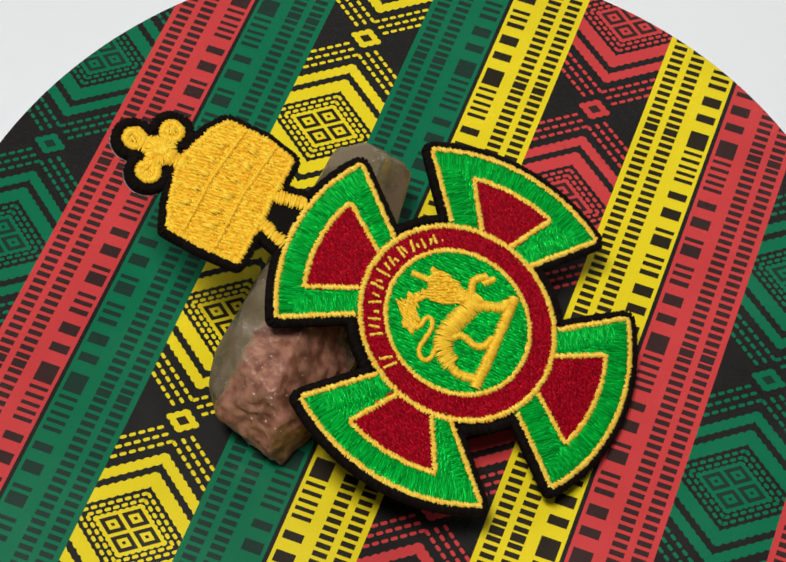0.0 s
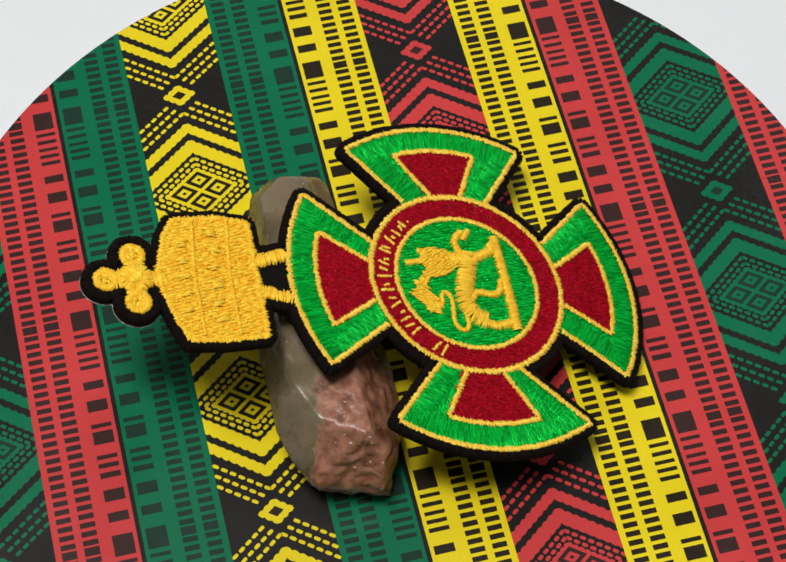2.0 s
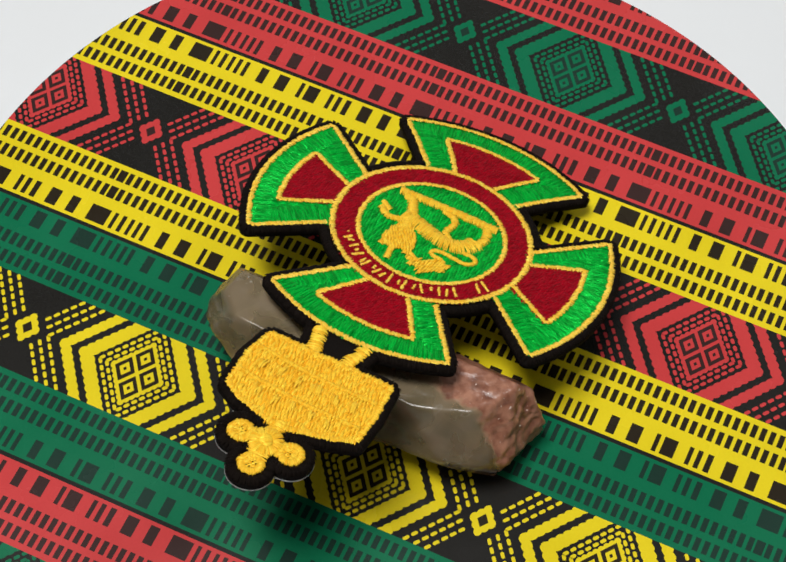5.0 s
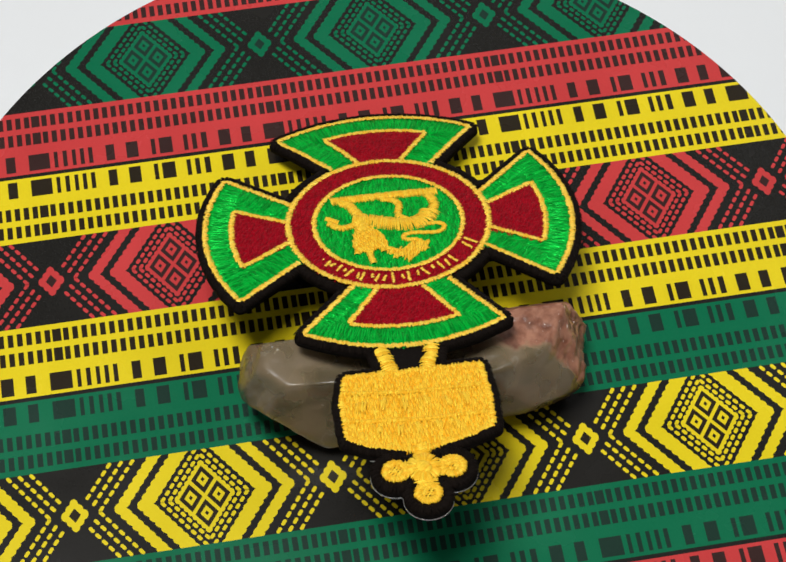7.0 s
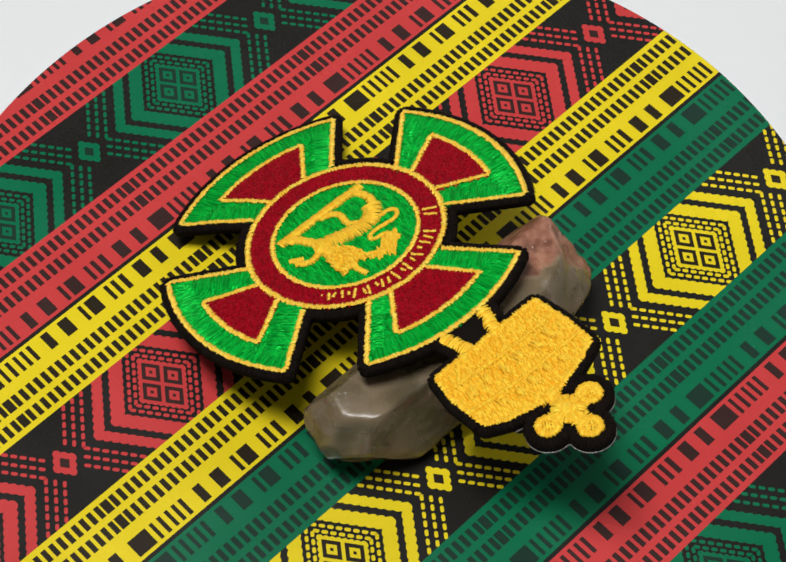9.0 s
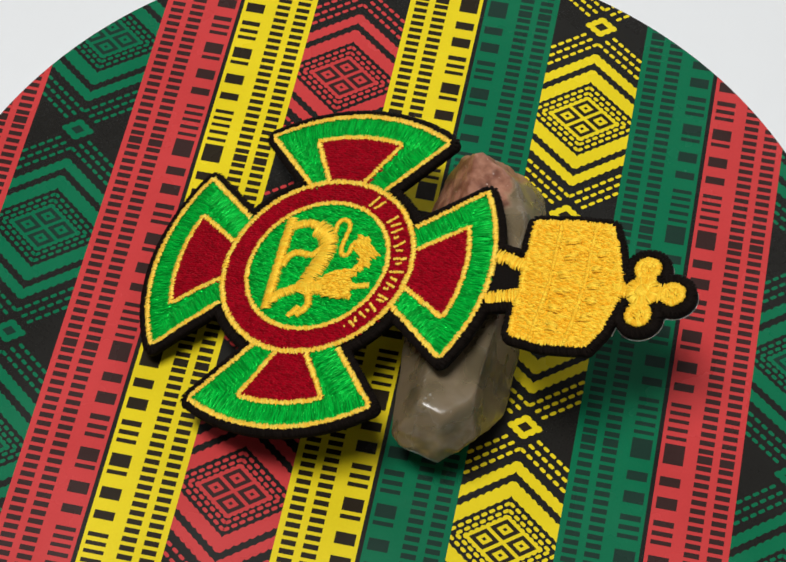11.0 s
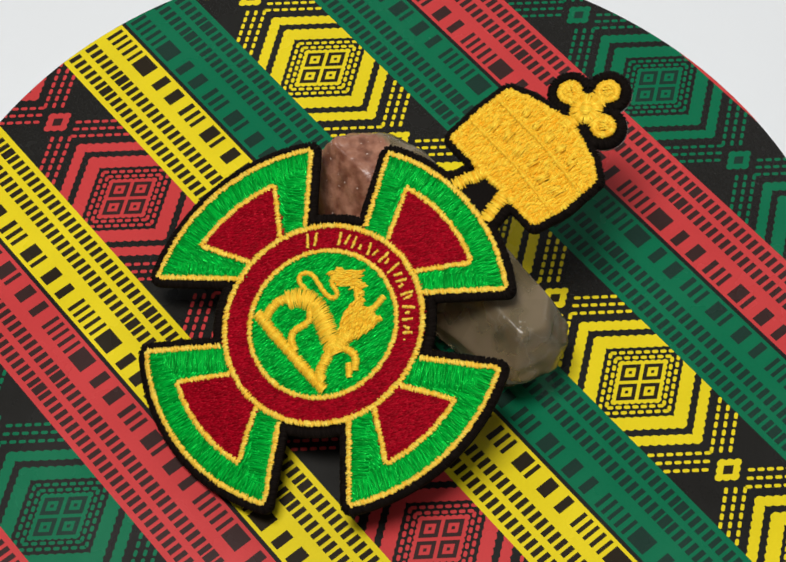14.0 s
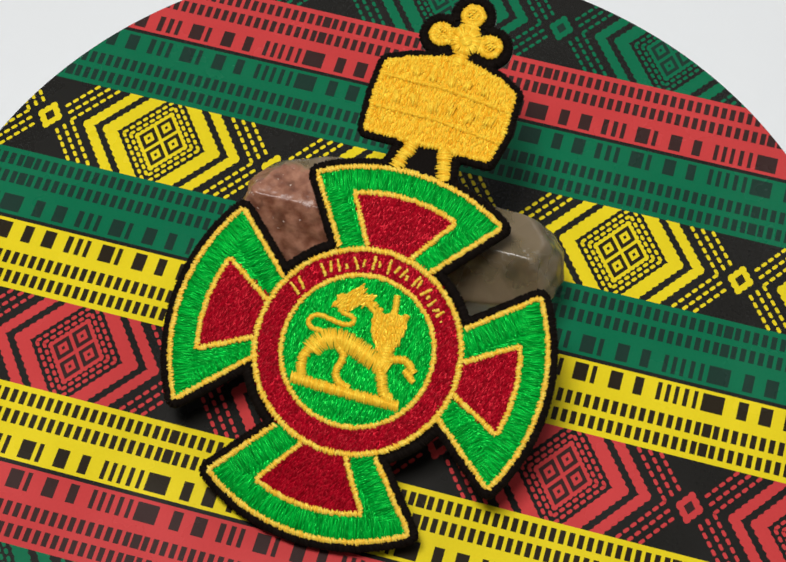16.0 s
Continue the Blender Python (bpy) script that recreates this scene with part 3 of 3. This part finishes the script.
def patch():
    top = tagged(new("embroidered_patch"), "embroidered green, crimson and gold crowned cross patch leaning on stone", "patch")
    slab("cloth", 1.80, 0.0, 1.4, 0.6, TWILL, top, "black twill backing cloth")
    slab("backing_film", 1.88, -1.42, 0.2, 0.1, FILM, top, "thin clear plastic backing film", above=64.5)
    # black overlocked border
    verts, faces = cloth_outline(0.96, 0.5)
    edges = set()
    for f in faces:
        for i in range(len(f)):
            edges.add((f[i - 1], f[i]))
    follow = {a: b for a, b in edges if (b, a) not in edges}
    border = Thread(3)
    while follow:
        a = next(iter(follow))
        loop = [a]
        while loop[-1] in follow:
            loop.append(follow.pop(loop[-1]))
        path = [verts[i] for i in loop]
        path = [tuple(np.mean([path[(i + k) % len(path)] for k in (-1, 0, 1)], axis=0)) for i in range(0, len(path), 2)]
        border.line(path + path[:1], 2.2, 0.34, 0.10, 0.62, 0.09, 0.25)
    border.put("border", BLACK, top, "thick black overlocked border")
    # arms
    for q in range(4):
        green, red, gold = Thread(10 + q), Thread(20 + q), Thread(30 + q)
        (t0, t1), (r0, r1), (i0, i1), (s0, s1) = TIPS[q], ROOTS[q], INSETS[q], STEMS[q]
        green.sheet(turned(ARMS[q], q), turned([(0, 30)], q)[0], 0.12)
        lo = turned(ARMS[q], q)
        box = (min(x for x, y in lo), min(y for x, y in lo), max(x for x, y in lo), max(y for x, y in lo))

        rough = turned(arc(RIM, t0, t1, 6) + [(r1, 19.0), (r0, 19.0)], q)

        def covered(x, y, lo=rough):
            return float(poly_distance(np.array([x]), np.array([y]), lo)[0]) < -0.3

        green.fill(covered, box, math.pi / 2 * (1 - q) + 0.15, 2.2, 0.30, 0.12, 0.26, 0.5, 0.12)
        mid = (RIM + 32.4) / 2
        green.line(turned(arc(mid, t0 + 2.0, t1 - 2.0, 30), q), RIM - 32.4, 0.17, 0.12, 0.50, 0.10, over=1.6, depth=0.12, halves=True)
        for t, r, i, st in ((t0, r0, i0, s0), (t1, r1, i1, s1)):
            a, b, c, d = polar(RIM, t), (r, 19.0), polar(32.6, i), (st, 20.5)
            far = ((a[0] * 0.35 + c[0] * 0.65), (a[1] * 0.35 + c[1] * 0.65))
            wide = abs(r - st) * 0.92
            green.line(turned([((b[0] + d[0]) / 2, 19.6), ((far[0] + (a[0] - 0.2 * r)) / 2, far[1] - 0.6)], q), wide, 0.17, 0.14, 0.48, 0.10, over=1.6, depth=0.12, halves=True)
        wedge = arc(32.6, i0, i1, 12) + [(s1, 20.0), (s0, 20.0)]
        lo = turned(wedge, q)
        box = (min(x for x, y in lo), min(y for x, y in lo), max(x for x, y in lo), max(y for x, y in lo))

        def within(x, y, lo=lo):
            return float(poly_distance(np.array([x]), np.array([y]), lo)[0]) < -0.1

        red.sheet(lo, turned([(0, 27)], q)[0], 0.50)
        red.fill(within, box, 1.2, 1.5, 0.22, 0.44, 0.18, 0.5, 0.10)
        fine = {"over": 1.15, "tip": 0.22, "lean": 0.3, "end": 0.42, "depth": 0.09}
        gold.line(turned(arc(RIM, t0, t1, 40), q), 1.15, 0.26, 0.48, 0.32, 0.40, **fine)
        gold.line(turned(arc(32.7, i0, i1, 30), q), 1.10, 0.26, 0.54, 0.30, 0.40, **fine)
        for t, r, i, st in ((t0, r0, i0, s0), (t1, r1, i1, s1)):
            gold.line(turned([polar(RIM - 0.4, t), (r, 19.2)], q), 1.15, 0.26, 0.48, 0.32, 0.40, **fine)
            gold.line(turned([polar(32.5, i), (st, 21.0)], q), 1.10, 0.26, 0.54, 0.30, 0.40, **fine)
        arm = green.put("cross_arm", GREEN, top, "flared arm filled with shiny green satin stitch")
        red.put("inset", RED, arm, "crimson stitched inset")
        gold.put("outline", YELLOW, arm, "gold thread outline")
    # medallion
    field = Thread(50)
    field.sheet(arc(15.4, 0, 350, 36), (0, 0), 0.25)
    field.fill(lambda x, y: math.hypot(x, y) < 15.4, (-15.6, -15.6, 15.6, 15.6), 1.45, 2.2, 0.25, 0.20, 0.34, 0.6, 0.14)
    disc = field.put("medallion", GREEN, top, "round green stitched field")
    ring = Thread(51)
    for k in range(72):
        quad = [polar(15.6, k * 5), polar(15.6, k * 5 + 5), polar(20.9, k * 5 + 5), polar(20.9, k * 5)]
        ring.faces.append(tuple(len(ring.verts) + i for i in range(4)))
        ring.verts += [placed(x, y, 0.50) for x, y in quad]
    ring.fill(lambda x, y: 15.7 < math.hypot(x, y) < 21.0, (-21.2, -21.2, 21.2, 21.2), 1.2, 1.5, 0.22, 0.44, 0.18, 0.5, 0.10)
    ring.put("ring", RED, disc, "crimson stitched ring")
    for r, w, seed in ((20.9, 1.2, 52), (15.5, 1.05, 53)):
        g = Thread(seed)
        g.line(arc(r, 0, 360, 90), w, 0.26, 0.58, 0.32, 0.40, over=1.15, tip=0.22, lean=0.3, end=0.42, depth=0.09)
        g.put("ring_outline", YELLOW, disc, "gold thread ring")
    lion = Thread(54)
    for i, (w, path) in enumerate(LION_BODY + LION_TAIL):
        lion.line(softened(path), w * (1.08 if w > 2 else 1.05), 0.15, 0.50 + 0.015 * (i % 5), min(0.75, 0.20 + 0.22 * w), 0.12 if w > 3 else 0.22, lean=0.12, over=1.7, depth=0.08, tip=0.25, end=0.0)
    for shape, tilt, z in ((MANE, 1.75, 0.78), (FLAG, 1.1, 0.56)):
        xs, ys = [x for x, y in shape], [y for x, y in shape]

        def held(x, y, shape=shape):
            return float(poly_distance(np.array([x]), np.array([y]), shape)[0]) < 0.05

        lion.sheet(shape, (sum(xs) / len(xs), sum(ys) / len(ys)), z + 0.02)
        lion.fill(held, (min(xs), min(ys), max(xs), max(ys)), tilt, 1.5, 0.24, z, 0.42, 0.5, 0.20)
    lion.put("emblem", GOLD, disc, "raised gold striding lion with a flag")
    rng = random.Random(8)
    for a in (-61, -39, -28, -17, -6, 5, 14, 23, 33, 42, 51):     # worn lettering, kept as plain bars
        marks = Thread(a + 2000)
        low, high = rng.uniform(16.7, 17.3), rng.uniform(19.0, 19.9)
        strokes = [(polar(low, a - 2.4 + rng.uniform(-0.9, 0.9)), polar(high, a - 2.2 + rng.uniform(-1.8, 1.8))),
                   (polar(low + rng.uniform(0, 0.8), a + 2.0), polar(high - rng.uniform(0, 1.4), a + 2.4 + rng.uniform(-1.8, 1.8)))]
        for stroke in strokes:
            marks.line(stroke, 0.60, 0.26, 0.62, 0.26, 0.4, over=1.3, depth=0.1, tip=0.3, end=0.1)
        marks.put("stitched_bar", YELLOW, disc)
    # crown
    crown = Thread(60)

    def in_crown(x, y):
        return float(poly_distance(np.array([x]), np.array([y]), CROWN)[0]) < 0.1

    crown.sheet(CROWN, (0, 53), 0.36)
    crown.fill(in_crown, (-16, 44, 16, 65), math.pi / 2 - 0.06, 2.0, 0.28, 0.34, 0.50, 0.7, 0.32)
    body = crown.put("crown", GOLD, top, "gold stitched crown with raised bands")
    for y, half in ((49.6, 13.2), (56.6, 13.4)):
        trim = Thread(int(y))
        trim.line([(-half, y + 0.3), (0, y + 0.9), (half, y)], 1.0, 0.30, 0.70, 0.42, 0.30, over=1.3, depth=0.20, end=0.1)
        trim.put("band", GOLD, body, "raised gold band")
    trim = Thread(61)
    trim.line(CROWN, 1.5, 0.28, 0.44, 0.42, 0.4, closed=True, over=1.4)
    trim.put("crown_edge", GOLD, body, "gold satin edge")
    for y, count, gap, w in ((53.2, 6, 4.0, 2.6), (59.3, 5, 3.7, 2.3)):
        for i in range(count):
            stud = Thread(100 + i + int(y))
            x, y1, half = (i - (count - 1) / 2) * gap + stud.rng.uniform(-0.3, 0.3), y - 0.04 * abs(i - 2) + stud.rng.uniform(-0.3, 0.3), stud.rng.uniform(0.6, 0.95)
            stud.line([(x - half, y1), (x + half, y1)], w, 0.24, 0.64, 0.62, 0.5, lean=stud.rng.uniform(-0.2, 0.2), over=1.5, depth=0.12, tip=0.3, end=0.1)
            stud.put("stud", GOLD, body)
    finial = Thread(62)
    finial.line([(-0.2, 63.4), (-0.3, 67.6)], 3.4, 0.38, 0.35, 0.5, 0.2)
    for x, y, r in LOBES[1:]:
        ux, uy = (x - LOBES[0][0]), (y - LOBES[0][1])
        ln = math.hypot(ux, uy)
        ux, uy = ux / ln, uy / ln
        for k in range(60):                    # a rim of radiating stitches round a small filled middle
            a = k * 2 * math.pi / 60
            r0, r1 = r * 0.35, r * finial.rng.uniform(0.9, 1.02)
            finial.stitch((x + r0 * math.cos(a), y + r0 * math.sin(a)), (x + r1 * math.cos(a + 0.1), y + r1 * math.sin(a + 0.1)), 0.36, 0.42, 0.46, 0.13, 0.3, 0.1)
        finial.fill(lambda px, py: math.hypot(px - x, py - y) < r * 0.45, (x - r, y - r, x + r, y + r), 0.4, 1.0, 0.26, 0.58, 0.36, 0.3, 0.12)
        finial.line([(x - ux * 1.7, y - uy * 1.7), (x - ux * 4.0, y - uy * 4.0)], 3.9, 0.32, 0.46, 0.42, 0.2, end=0.2)
    x, y, r = LOBES[0]
    for k in range(46):                        # a round boss of radiating stitches
        a = k * 2.399
        finial.stitch((x + 0.5 * math.cos(a), y + 0.5 * math.sin(a)), (x + 3.5 * math.cos(a), y + 3.5 * math.sin(a)), 0.5, 0.62, 0.55, 0.15, 0.2, 0.1)
    for k in range(-4, 5):
        o = k / 4.5 * 1.5
        e = math.sqrt(max(0, 2.4 - o * o))
        finial.stitch((x - e * 0.7 - o * 0.7, y - e * 0.7 + o * 0.7), (x + e * 0.7 - o * 0.7, y + e * 0.7 + o * 0.7), 0.5, 0.95, 0.45)
    finial.put("finial_cross", GOLD, body, "gold trefoil cross finial")
    for s in (-1, 1):
        strut = Thread(64 + s)
        strut.line([(s * 5.2, 38.6), (s * 3.2, 45.4)], 3.0, 0.30, 0.32, 0.5, 0.25, over=1.4)
        strut.put("strut", GOLD, body, "gold stitched strut")
    return top


PATCH = patch()

# ---------- turning ----------


def motions():
    for thing in (TURNTABLE, CRYSTAL, PATCH):
        walk(thing, [(i / 10, pose(0, 0, 0, 0, 0, SPIN0 + SPIN * i / 10)) for i in range(161)])


motions()
